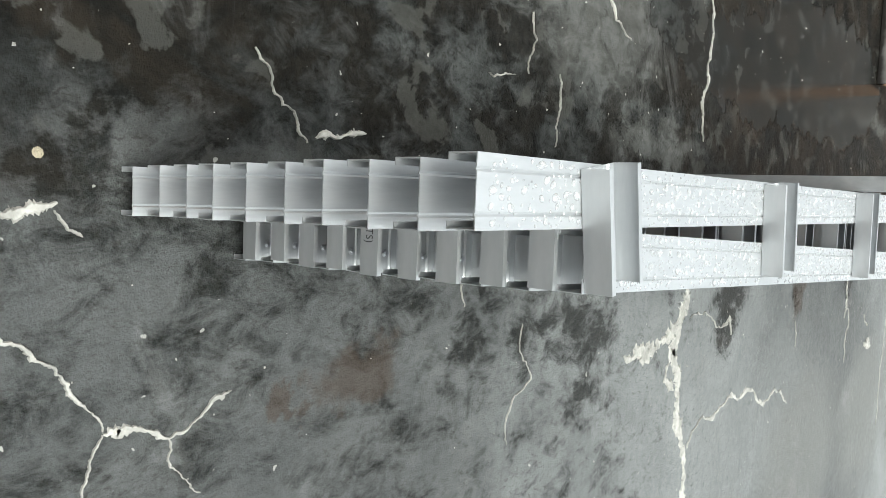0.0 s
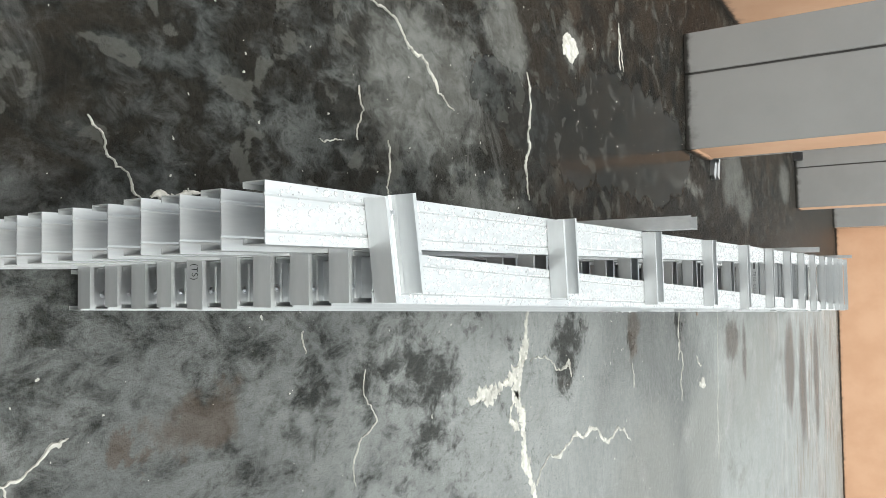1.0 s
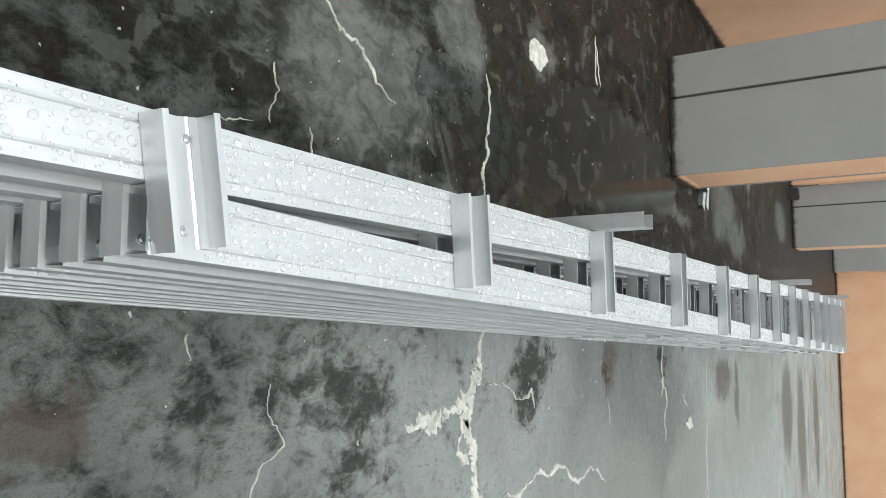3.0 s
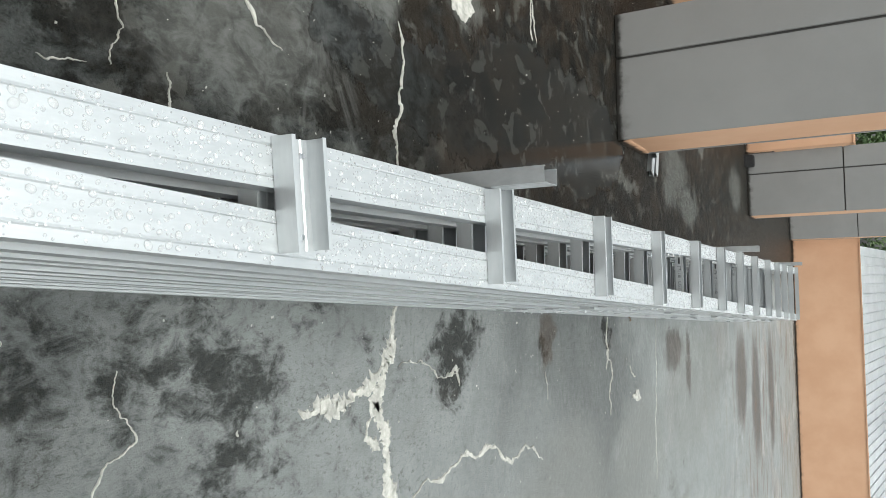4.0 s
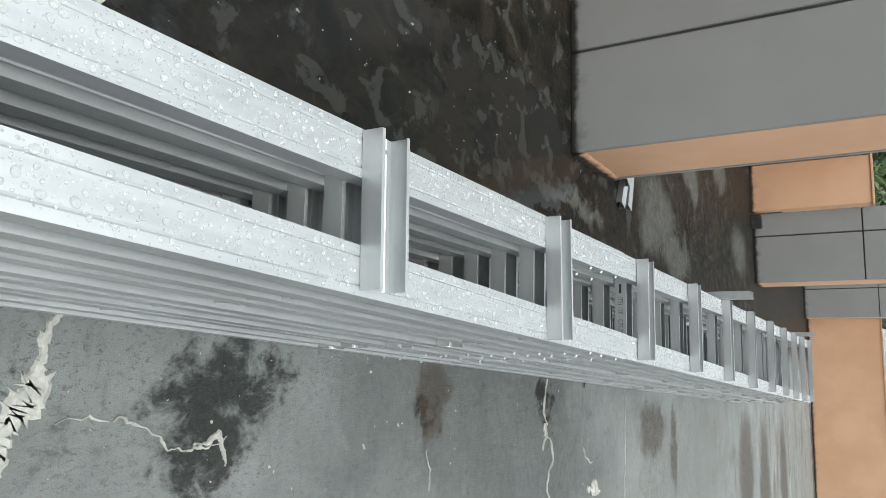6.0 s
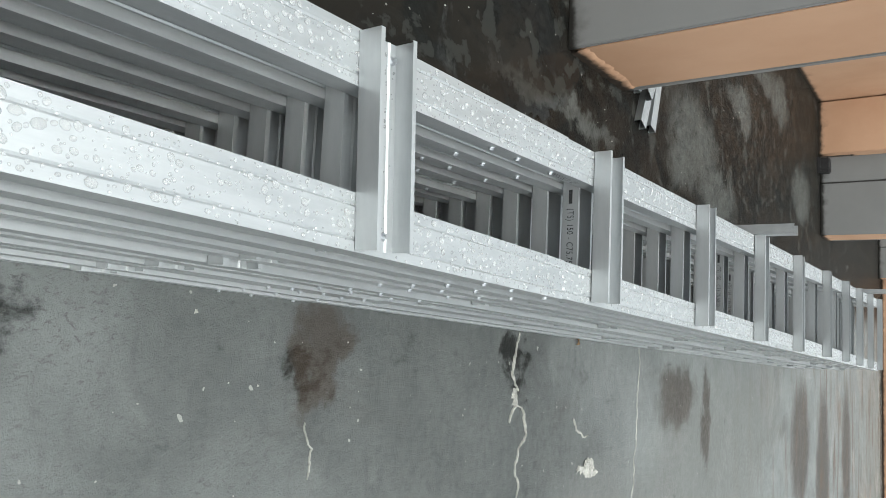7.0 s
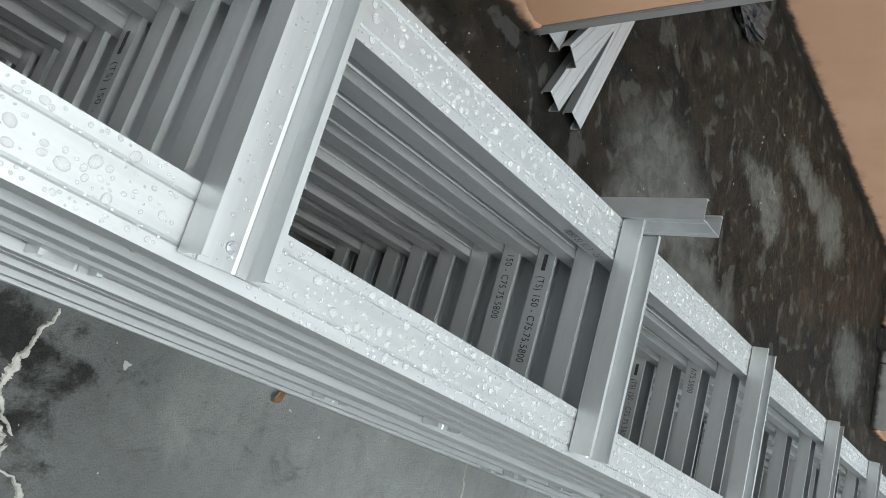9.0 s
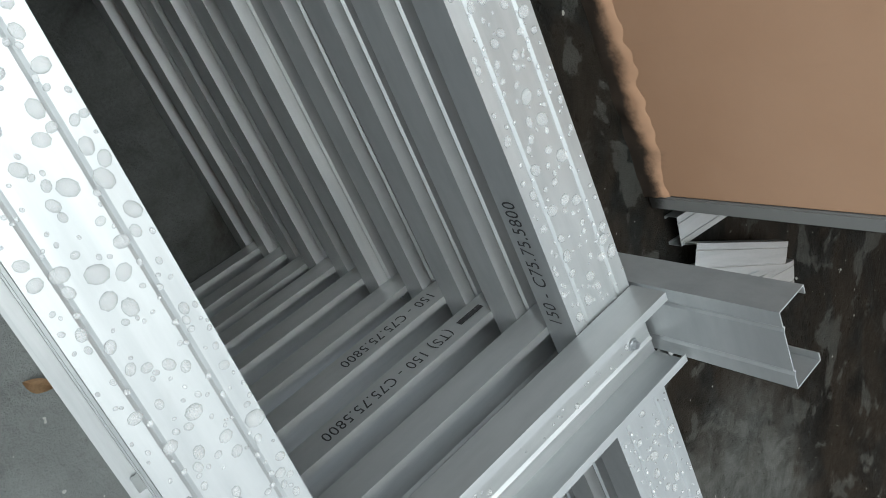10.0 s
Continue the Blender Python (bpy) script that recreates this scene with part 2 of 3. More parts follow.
    h = m.math("ADD", m.math("MULTIPLY", fine, 1.0), m.math("MULTIPLY", grain, 0.3))
    h = m.math("ADD", h, m.math("MULTIPLY", blot, 1.2))
    m.bump(m.math("MULTIPLY", h, m.math("SUBTRACT", 1.0, m.math("MULTIPLY", pool, 0.94))), 0.75, 0.007)
    return m.m


CONCRETE = concrete_material()


def render_material(name, a, b, rough=0.8, dirt=0.5):
    """Painted cement render with faint roller marks and grime that creeps up from the floor."""
    m = Mat(name)
    wide, fine = m.noise(1.3, 6, 0.6), m.noise(60, 5, 0.6)
    c = m.mix(m.ramp(wide, 0.3, 0.7), a, b)
    c = m.mix(m.math("MULTIPLY", fine, 0.12), c, (0.3, 0.27, 0.24))
    z = m.axis(2)
    splash = m.ramp(m.math("ADD", z, m.math("MULTIPLY", m.noise(7, 8, 0.7, (1, 1, 0.6)), 0.30)), 0.235, 0.12)
    c = m.mix(m.math("MULTIPLY", splash, dirt), c, (0.045, 0.04, 0.035))
    toe = m.ramp(m.math("ADD", z, m.math("MULTIPLY", m.noise(13, 8, 0.7), 0.07)), 0.088, 0.050)
    c = m.mix(m.math("MULTIPLY", toe, min(1.0, dirt * 1.9)), c, (0.014, 0.013, 0.011))
    streak = m.ramp(m.noise(5, 6, 0.7, (2.5, 2.5, 0.25)), 0.6, 0.8)
    c = m.mix(m.math("MULTIPLY", streak, 0.10), c, (0.2, 0.17, 0.14))
    m.set(c, rough, 0.0)
    m.b.inputs["Specular IOR Level"].default_value = 0.25
    m.bump(m.math("ADD", fine, m.math("MULTIPLY", wide, 2.0)), 0.2, 0.002)
    return m.m


PEACH = render_material("peach_render", (0.50, 0.295, 0.18), (0.56, 0.345, 0.22))
GREY_PAINT = render_material("grey_panel_paint", (0.200, 0.203, 0.201), (0.225, 0.228, 0.226), 0.6)
CAP = render_material("cement_cap", (0.36, 0.31, 0.26), (0.45, 0.38, 0.31), 0.85)
JOINT = render_material("dark_joint", (0.05, 0.05, 0.05), (0.07, 0.07, 0.068), 0.9)


def filler_material():
    m = Mat("pale_crack_filler")
    n, f = m.noise(18, 8, 0.7), m.noise(130, 4)
    c = m.mix(m.ramp(n, 0.35, 0.7), (0.24, 0.24, 0.22), (0.42, 0.415, 0.38))
    m.set(c, 0.85, 0.0)
    m.b.inputs["Specular IOR Level"].default_value = 0.15
    m.bump(m.math("ADD", n, f), 0.5, 0.003)
    return m.m


FILLER = filler_material()


def plain(name, a, b, rough, scale=20.0, metal=0.0, bump=0.2):
    m = Mat(name)
    n = m.noise(scale, 6, 0.65)
    m.set(m.mix(m.ramp(n, 0.3, 0.7), a, b), rough, metal)
    m.bump(n, bump, 0.003)
    return m.m


WHITE_SHEET = plain("white_roof_sheet", (0.48, 0.50, 0.51), (0.58, 0.60, 0.61), 0.5, 2.0)
BLACK_PLASTIC = plain("black_plastic", (0.010, 0.010, 0.011), (0.022, 0.022, 0.023), 0.6, 14)
LEAF = plain("tree_leaf", (0.045, 0.085, 0.03), (0.085, 0.14, 0.045), 0.6, 1.2)
BARK = plain("tree_bark", (0.09, 0.07, 0.05), (0.16, 0.13, 0.10), 0.9, 12)
EARTH = plain("far_grass_ground", (0.06, 0.08, 0.035), (0.12, 0.11, 0.07), 0.95, 0.2)
DRY_LEAF = plain("dry_leaf", (0.20, 0.12, 0.06), (0.34, 0.22, 0.12), 0.8, 60)
PEBBLE = plain("tan_pebble", (0.24, 0.215, 0.15), (0.36, 0.32, 0.23), 0.8, 50)


# ---- mesh helpers ----
def mesh_of(name, bm, material, smooth=False):
    me = bpy.data.meshes.new(name)
    bmesh.ops.recalc_face_normals(bm, faces=bm.faces)
    bm.to_mesh(me)
    bm.free()
    me.materials.append(material)
    for p in me.polygons:
        p.use_smooth = smooth
    return me


def part(name, bm, material, parent=None, label="", at=None, smooth=False):
    """Links a bmesh, or a mesh that is shared, as one object under a thing."""
    me = bm if isinstance(bm, bpy.types.Mesh) else mesh_of(name, bm, material, smooth)
    ob = new(name, me)
    if parent:
        ob.parent = parent
    if at is not None:
        ob.matrix_basis = at
    return tagged(ob, label)


def thing(name, label, category, at=None, group="", kind=""):
    ob = new(name)
    ob.empty_display_size = 0.1
    if at is not None:
        ob.matrix_basis = at
    return tagged(ob, label, category, group, kind)


def box(x0, y0, z0, x1, y1, z1, bevel=0.0, bm=None):
    own = bm or bmesh.new()
    r = bmesh.ops.create_cube(own, size=1.0, matrix=Matrix.LocRotScale(
        ((x0 + x1) / 2, (y0 + y1) / 2, (z0 + z1) / 2), None, (x1 - x0, y1 - y0, z1 - z0)))
    if bevel:
        es = list({e for v in r["verts"] for e in v.link_edges})
        bmesh.ops.bevel(own, geom=es, offset=bevel, segments=2, affect="EDGES")
    return own


WEB, FLANGE, LIP, GAUGE = 0.075, 0.036, 0.008, 0.0012


def channel(length, m=Matrix(), skew0=0.0, skew1=0.0):
    """A lipped C section: web in the plane z = 0 facing up, flanges down, running along +y from 0. skew shifts the cut ends across the web."""
    h, f, l = WEB / 2, FLANGE, LIP
    line = [(-h + l, -f), (-h, -f), (-h, 0), (-0.024, 0), (-0.0215, -0.0018), (-0.019, 0), (0.019, 0), (0.0215, -0.0018), (0.024, 0), (h, 0), (h, -f), (h - l, -f)]
    inner = []
    for i, p in enumerate(line):
        a = Vector(line[max(i - 1, 0)])
        b = Vector(line[min(i + 1, len(line) - 1)])
        p = Vector(p)
        d0 = (p - a).normalized() if i else (b - p).normalized()
        d1 = (b - p).normalized() if i < len(line) - 1 else d0
        n0, n1 = Vector((d0.y, -d0.x)), Vector((d1.y, -d1.x))
        n = (n0 + n1).normalized()
        inner.append(p + n * GAUGE / max(0.4, n.dot(n0)))
    ring = [Vector(p) for p in line] + inner[::-1]
    bm = bmesh.new()
    ends = []
    for y, s in ((0.0, skew0), (length, skew1)):
        ends.append([bm.verts.new(m @ Vector((p.x, y + s * p.x, p.y))) for p in ring])
    n = len(ring)
    for i in range(n):
        j = (i + 1) % n
        bm.faces.new((ends[0][i], ends[0][j], ends[1][j], ends[1][i]))
    for e in ends:
        for i in range(len(line) - 1):
            bm.faces.new((e[i], e[i + 1], e[n - 2 - i], e[n - 1 - i]))
    return bm


def screw_mesh():
    bm = bmesh.new()
    bmesh.ops.create_cone(bm, segments=12, radius1=0.0062, radius2=0.0055, depth=0.0014, cap_ends=True, matrix=Matrix.Translation((0, 0, 0.0007)))
    bmesh.ops.create_cone(bm, segments=6, radius1=0.0040, radius2=0.0036, depth=0.0042, cap_ends=True, matrix=Matrix.Translation((0, 0, 0.0033)))
    return mesh_of("screw", bm, SCREW)


SCREW_MESH = screw_mesh()


# ---- the setting ----
def structure(name, bm, material, label):
    return tagged(part(name, bm, material), label, name.split("_")[0], kind="structure")


X_LEFT, Y_FAR, PARAPET = -2.54, 19.15, 1.385


def floor_mesh():
    bm = bmesh.new()
    bmesh.ops.create_grid(bm, x_segments=60, y_segments=110, size=0.5)
    for v in bm.verts:
        v.co.x, v.co.y = -2.7 + (v.co.x + 0.5) * 10.0, -4.2 + (v.co.y + 0.5) * 23.6
        v.co.z = -0.0025 + 0.0025 * noise.noise(Vector((v.co.x * 1.3, v.co.y * 1.3, 0)))
    rim = [e for e in bm.edges if e.is_boundary]
    r = bmesh.ops.extrude_edge_only(bm, edges=rim)
    for v in r["geom"]:
        if isinstance(v, bmesh.types.BMVert):
            v.co.z = -0.25
    return bm


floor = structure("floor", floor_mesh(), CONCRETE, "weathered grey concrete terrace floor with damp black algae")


def parapet(name, x0, y0, x1, y1, label):
    wall = thing(name, label, "wall", kind="structure")
    part("wall_body", box(x0, y0, -0.25, x1, y1, PARAPET - 0.03, 0.006), PEACH, wall)
    part("coping", box(x0 - 0.012, y0 - 0.012, PARAPET - 0.03, x1 + 0.012, y1 + 0.012, PARAPET, 0.006), PEACH, wall)
    return wall


parapet("wall_west", X_LEFT - 0.15, -4.2, X_LEFT, Y_FAR, "low peach painted parapet wall with dirty base")
parapet("wall_north", X_LEFT - 0.15, Y_FAR + 0.003, 7.3, Y_FAR + 0.15, "peach painted parapet wall at the end of the terrace")
parapet("wall_east", 7.15, -4.2, 7.3, Y_FAR - 0.015, "plain peach parapet wall closing the terrace")
parapet("wall_south", X_LEFT + 0.015, -4.2, 7.13, -4.05, "plain peach parapet wall closing the terrace")
parapet("wall_return", X_LEFT + 0.015, 11.45, -1.93, 11.60, "short peach wall joining pillar and parapet")


def skirt(p, x, y0, y1, seed):
    """A lumpy band of render along the foot of a pillar's side, with a torn upper rim and a dirty toe."""
    bm = bmesh.new()
    n, rows = 60, []
    for i in range(n + 1):
        y = y0 + (y1 - y0) * i / n
        top = 0.075 + 0.05 * noise.noise(Vector((seed, y * 6, 0))) + 0.02 * noise.noise(Vector((seed, y * 30, 5)))
        row = []
        for j in range(7):
            u = j / 6
            swell = (0.007 * (1 - u) + 0.004) * (1 if j < 6 else -0.2) * (1 + 0.7 * noise.noise(Vector((y * 22, u * 5, seed))))
            row.append(bm.verts.new((x + swell, y, -0.006 + u * top)))
        rows.append(row)
    for a, b in zip(rows, rows[1:]):
        for j in range(6):
            bm.faces.new((a[j], a[j + 1], b[j + 1], b[j]))
    part("skirting_render", bm, PEACH, p, "torn lumpy render at the foot", smooth=True)


def pillar(name, x0, x1, y0, y1, groove_x, groove_z, label):
    """A pillar with peach sides and grey cladding panels on its faces, parted by dark grooves."""
    p = thing(name, label, "pillar", kind="structure")
    top = 3.6
    part("core", box(x0 + 0.004, y0 + 0.035, -0.02, x1 - 0.004, y1 - 0.035, top, 0.004), PEACH, p)
    part("joint_backing", box(x0 + 0.006, y0 + 0.022, 0.0, x1 - 0.006, y0 + 0.0345, top - 0.01), JOINT, p)
    zs = [0.0, *groove_z, top - 0.005]
    for xa, xb in ((x0, groove_x - 0.009), (groove_x + 0.009, x1)):
        for za, zb in zip(zs, zs[1:]):
            part("panel", box(xa, y0, za + (0.007 if za else 0.0), xb, y0 + 0.022, zb - 0.007, 0.004), GREY_PAINT, p)
    part("back_panel", box(x0, y1 - 0.0345, 0.0, x1, y1, top - 0.005, 0.004), GREY_PAINT, p)
    skirt(p, x1 - 0.004, y0 + 0.036, y1 - 0.036, y0)
    return p


pillar("pillar_1", -1.884, -1.030, 4.972, 5.625, -1.583, [2.05], "grey panelled pillar with peach painted sides")
pillar("pillar_2", -1.92, -1.030, 11.62, 12.22, -1.625, [1.235], "grey panelled pillar with peach sides beside parapet")
pillar("pillar_3", -2.48, -1.030, 18.62, 19.135, -1.617, [1.36], "grey panelled pillar at the terrace corner")


# ---- beyond the terrace ----
def ground_mesh():
    bm = bmesh.new()
    bmesh.ops.create_grid(bm, x_segments=40, y_segments=40, size=1500)
    for v in bm.verts:
        v.co.z = -3.6
    return bm


structure("ground", ground_mesh(), EARTH, "far grassy ground below the terrace")
structure("terrace_base", box(-2.6, -4.15, -3.7, 7.25, 19.25, -0.24), CAP, "plain cement storey under the terrace")


def sheet_roof():
    """A white ribbed metal roof behind the end parapet."""
    roof = thing("neighbour_roof", "white ribbed metal roof of the next building", "roof")
    bm = bmesh.new()
    x0, y0, z0, y1, z1, wide = -0.95, 20.4, 1.2, 28.0, 2.45, 30.0
    prof = []
    n = int(wide / 0.25)
    for i in range(n):
        a = x0 + i * 0.25
        prof += [(a, 0.0), (a + 0.19, 0.0), (a + 0.205, 0.03), (a + 0.235, 0.03)]
    lo, hi = [], []
    for a, h in prof:
        lo.append(bm.verts.new((a, y0, z0 + h)))
        hi.append(bm.verts.new((a, y1, z1 + h)))
    for i in range(len(prof) - 1):
        bm.faces.new((lo[i], lo[i + 1], hi[i + 1], hi[i]))
    r = bmesh.ops.solidify(bm, geom=bm.faces[:], thickness=0.02)
    part("roof_sheet", bm, WHITE_SHEET, roof)
    part("house_wall", box(x0 + 0.2, y0 + 0.3, -3.6, x0 + wide - 0.3, y1 - 0.2, 1.12), PEACH, roof)
    return roof


sheet_roof()


def tree(x, y, height, spread, seed):
    rng = random.Random(seed)
    t = thing("tree", "leafy green tree beyond the terrace", "tree", Matrix.Translation((x, y, -3.6)), "trees beyond the terrace")
    bm = bmesh.new()
    pts = [Vector((0, 0, 0))]
    for i in range(6):
        pts.append(pts[-1] + Vector((rng.uniform(-.15, .15), rng.uniform(-.15, .15), height * 0.11)))
    limbs = [(pts, 0.18)]
    for i in range(9):
        a, p = rng.uniform(0, 6.28), pts[rng.randint(3, 6)]
        q = p + Vector((math.cos(a) * spread * 0.5, math.sin(a) * spread * 0.5, height * rng.uniform(0.1, 0.3)))
        limbs.append(([p, p.lerp(q, 0.5) + Vector((0, 0, 0.2)), q], 0.07))
    for path, r in limbs:
        rings = []
        for k, p in enumerate(path):
            rr = r * (1 - 0.75 * k / len(path))
            rings.append([bm.verts.new(p + Vector((math.cos(s) * rr, math.sin(s) * rr, 0))) for s in [j * 6.283 / 7 for j in range(7)]])
        for ra, rb in zip(rings, rings[1:]):
            for j in range(7):
                bm.faces.new((ra[j], ra[(j + 1) % 7], rb[(j + 1) % 7], rb[j]))
    part("trunk", bm, BARK, t)
    vs, fs = [], []
    clumps = []
    for i in range(26):
        a, u = rng.uniform(0, 6.28), rng.uniform(0.25, 1)
        clumps.append(Vector((math.cos(a) * spread * u, math.sin(a) * spread * u, height * (0.5 + 0.42 * rng.random() * (1.15 - u * 0.5)))))
    for c in clumps:
        r = rng.uniform(0.5, 0.95)
        for i in range(150):
            d = Vector((rng.gauss(0, 1), rng.gauss(0, 1), rng.gauss(0, 0.8))).normalized() * r * rng.uniform(0.4, 1.0)
            p = c + d
            e = Euler((rng.uniform(0, 6), rng.uniform(0, 6), rng.uniform(0, 6))).to_matrix()
            s = rng.uniform(0.07, 0.14)
            k = len(vs)
            vs += [p + e @ Vector(q) * s for q in ((-1, 0, 0), (0, -0.45, 0.1), (1, 0, 0), (0, 0.45, 0.1))]
            fs.append((k, k + 1, k + 2, k + 3))
    me = bpy.data.meshes.new("crown")
    me.from_pydata(vs, [], fs)
    me.materials.append(LEAF)
    tagged(part("crown", me, None, t), kind="stuff")


for k, (tx, ty, th, ts) in enumerate(((-5.5, 15.5, 7.5, 2.2), (-7.0, 21.0, 8.0, 2.6), (-5.0, 25.0, 7.6, 2.4), (-9.5, 17.0, 8.6, 2.8), (-1.8, 31.0, 8.2, 2.6), (3.0, 33.0, 8.4, 2.8), (8.5, 32.0, 8.0, 2.8), (-10.0, 27.0, 9.0, 3.0), (-8.5, 11.0, 7.6, 2.4))):
    tree(tx, ty, th, ts, 40 + k)


# ---- the stack of ladder frames ----
TOP, PITCH, LAYERS = 0.70, 0.07377, 10
BAR_Y = [0.197, 0.815, 1.477, 2.213, 2.940, 3.678, 4.406, 5.142, 5.905, 6.76, 7.56, 8.31, 9.06, 9.86]
LEFT_X = -0.276
RAIL_LEN, YAW = 9.96, -0.20


def right_x(y):
    """The outer edge of the right rail, which spreads away from the left one."""
    return LEFT_X + 0.1410 + 0.0497 * y


def ladder_frame():
    """One frame: two spliced channel rails, fourteen channel crossbars laid open side up on them, and their screws."""
    f = thing("ladder_frame", "galvanised steel ladder frame of C channels, stacked", "steel frame", pose(0, 0, TOP, 0, 0, YAW), "stack of steel ladder frames")
    turn = math.atan(0.0497)
    split = 3.545
    for side in (0, 1):
        x = LEFT_X + WEB / 2 if side == 0 else right_x(0.205) - WEB / 2
        m = Matrix.Translation((x, 0 if side == 0 else 0.205, 0)) @ Matrix.Rotation(-turn * side, 4, "Z")
        long = RAIL_LEN - (0.205 if side else 0)
        cut = split - (0.205 if side else 0)
        part("rail", channel(cut), STEEL, f, at=m)
        part("rail", channel(long - cut + 0.30), STEEL, f, at=m @ Matrix.Translation((0, cut - 0.30, -0.0014)) @ Matrix.Diagonal((0.962, 1, 0.98, 1)))
        for sy in (cut - 0.26, cut - 0.17, cut - 0.04):
            for sg in (-1, 1):
                part("screw", SCREW_MESH, None, f, at=m @ Matrix.Translation((sg * WEB / 2, sy, -0.017)) @ Matrix.Rotation(sg * math.pi / 2, 4, "Y"))
    for i, y in enumerate(BAR_Y):
        xa, xb = LEFT_X + 0.001, right_x(y) - 0.002 - 0.009 * abs(math.sin(2.3 * i + 0.4))
        if i == 1:
            xb -= 0.014
        # web down, flanges up, running along +x
        m = Matrix.Translation((xa, y + WEB / 2, 0.0008)) @ Matrix.Rotation(-math.pi / 2, 4, "Z") @ Matrix.Rotation(math.pi, 4, "Y")
        bar = part("crossbar", channel(xb - xa), STEEL, f, at=m)
        bar["row"] = i
        for sx in (xa + 0.022, xa + 0.052, xb - 0.052, xb - 0.022):
            s = part("screw", SCREW_MESH, None, f, at=Matrix.Translation((sx, y + WEB / 2 + (0.012 if sx in (xa + 0.022, xb - 0.022) else -0.012), 0.002)))
    return f


frames = [ladder_frame()]
rng = random.Random(5)
for k in range(1, LAYERS):
    dx = 0.003 + 0.0016 * k + rng.uniform(-0.001, 0.001)
    frames.append(copy_thing(frames[0], pose(dx, rng.uniform(-0.003, 0.003), TOP - PITCH * k, 0, 0, YAW + rng.uniform(-0.06, 0.06))))

# the crossbars lie a little askew: the first ones of the top frame most of all
ASKEW = {0: (9.0, 0.0), 1: (5.5, -0.004), 2: (4.0, -0.003), 3: (2.0, 0.0), 4: (3.0, -0.011), 5: (0.5, -0.005)}
for k, f in enumerate(frames):
    for ob in f.children:
        if "row" in ob.keys():
            i = ob["row"]
            turn, dy = ASKEW.get(i, (rng.uniform(-1, 1), 0)) if k == 0 else (0.0, 0.0)
            out = rng.uniform(-0.002, 0.007) if k else 0.0
            mid = Matrix.Translation(((LEFT_X + right_x(BAR_Y[i])) / 2, BAR_Y[i] + WEB / 2, 0))
            ob.matrix_basis = Matrix.Translation((out, dy, 0)) @ mid @ Matrix.Rotation(radians(turn), 4, "Z") @ mid.inverted() @ ob.matrix_basis

# upright channel posts against the side of the stack
for i in (2, 7, 12):
    y = BAR_Y[i]
    p = thing("post", "upright galvanised steel channel post beside the stack", "steel post", Matrix.Translation((LEFT_X + 0.0035 * y - 0.003, y + WEB / 2 + 0.001, -0.004)), "posts beside the stack")
    part("post_channel", channel(0.838, Matrix(((0, 0, 1, 0), (1, 0, 0, 0), (0, 1, 0, 0), (0, 0, 0, 1)))), STEEL, p)


# ---- rain drops, stamps and clutter ----
def drops_mesh(spots):
    """Low domes of water: place, radius and height of each."""
    vs, fs = [], []
    for p, r, h, seed in spots:
        k, n = len(vs), 9
        ph = (seed * 1.7) % 6.28
        for ring, (q, z) in enumerate(((1.0, -0.0002), (0.84, 0.46), (0.48, 0.85))):
            for j in range(n):
                a = ph + j * 6.2832 / n
                w = 1 + 0.13 * math.sin(2 * a + seed)
                vs.append((p[0] + math.cos(a) * r * q * w, p[1] + math.sin(a) * r * q * w * 1.08, p[2] + (h * z if ring else z)))
        vs.append((p[0], p[1], p[2] + h))
        for ring in (0, 1):
            for j in range(n):
                a, b = k + ring * n + j, k + ring * n + (j + 1) % n
                fs.append((a, b, b + n, a + n))
        for j in range(n):
            fs.append((k + 2 * n + j, k + 2 * n + (j + 1) % n, k + 3 * n))
        fs.append(tuple(k + j for j in reversed(range(n))))
    me = bpy.data.meshes.new("rain_drops")
    me.from_pydata(vs, [], fs)
    me.materials.append(WATER)
    for p in me.polygons:
        p.use_smooth = True
    return me


def scatter_drops():
    rng = random.Random(11)
    spots, cells = [], {}

    def free(x, y, r):
        cx, cy = int(x / 0.012), int(y / 0.012)
        for i in (cx - 1, cx, cx + 1):
            for j in (cy - 1, cy, cy + 1):
                for q in cells.get((i, j), ()):
                    if (q[0] - x) ** 2 + (q[1] - y) ** 2 < (q[2] + r) ** 2 * 1.05:
                        return False
        cells.setdefault((cx, cy), []).append((x, y, r))
        return True

    for side in (0, 1):
        for i in range(11000):
            y = rng.uniform(0.02 if side == 0 else 0.28, 9.9)
            if rng.random() > (1.0 if y < 7.4 else 0.35):
                continue
            if any(b - 0.007 < y < b + WEB + 0.007 for b in BAR_Y):
                continue
            x0 = LEFT_X if side == 0 else right_x(y) - WEB
            r = 0.0012 + 0.0050 * rng.random() ** 2.0
            x = x0 + rng.uniform(r + 0.001, WEB - r - 0.001)
            if side and y < 0.17 or not free(x, y, r):
                continue
            u = abs(x - x0 - WEB / 2)
            if 0.0185 < u < 0.0245:
                r = min(r, 0.002)
            z = TOP - (0.0014 if y > 3.545 else 0.0) + 0.0002
            spots.append(((x, y, z), r, r * rng.uniform(0.34, 0.48), i * 0.37))
    for b in BAR_Y[4:11]:
        for i in range(90):
            r = 0.001 + 0.002 * rng.random() ** 2
            x, y = rng.uniform(LEFT_X + 0.01, right_x(b) - 0.012), b + rng.uniform(0.02, WEB - 0.02)
            if free(x, y, r):
                spots.append(((x, y, TOP + 0.0022), r, r * 0.45, i * 0.6))
    return spots


tagged(part("rain_drops", drops_mesh(scatter_drops()), None, at=pose(0, 0, 0, 0, 0, YAW)), "clear rain drops beaded on the steel rails", "water drops", kind="stuff")


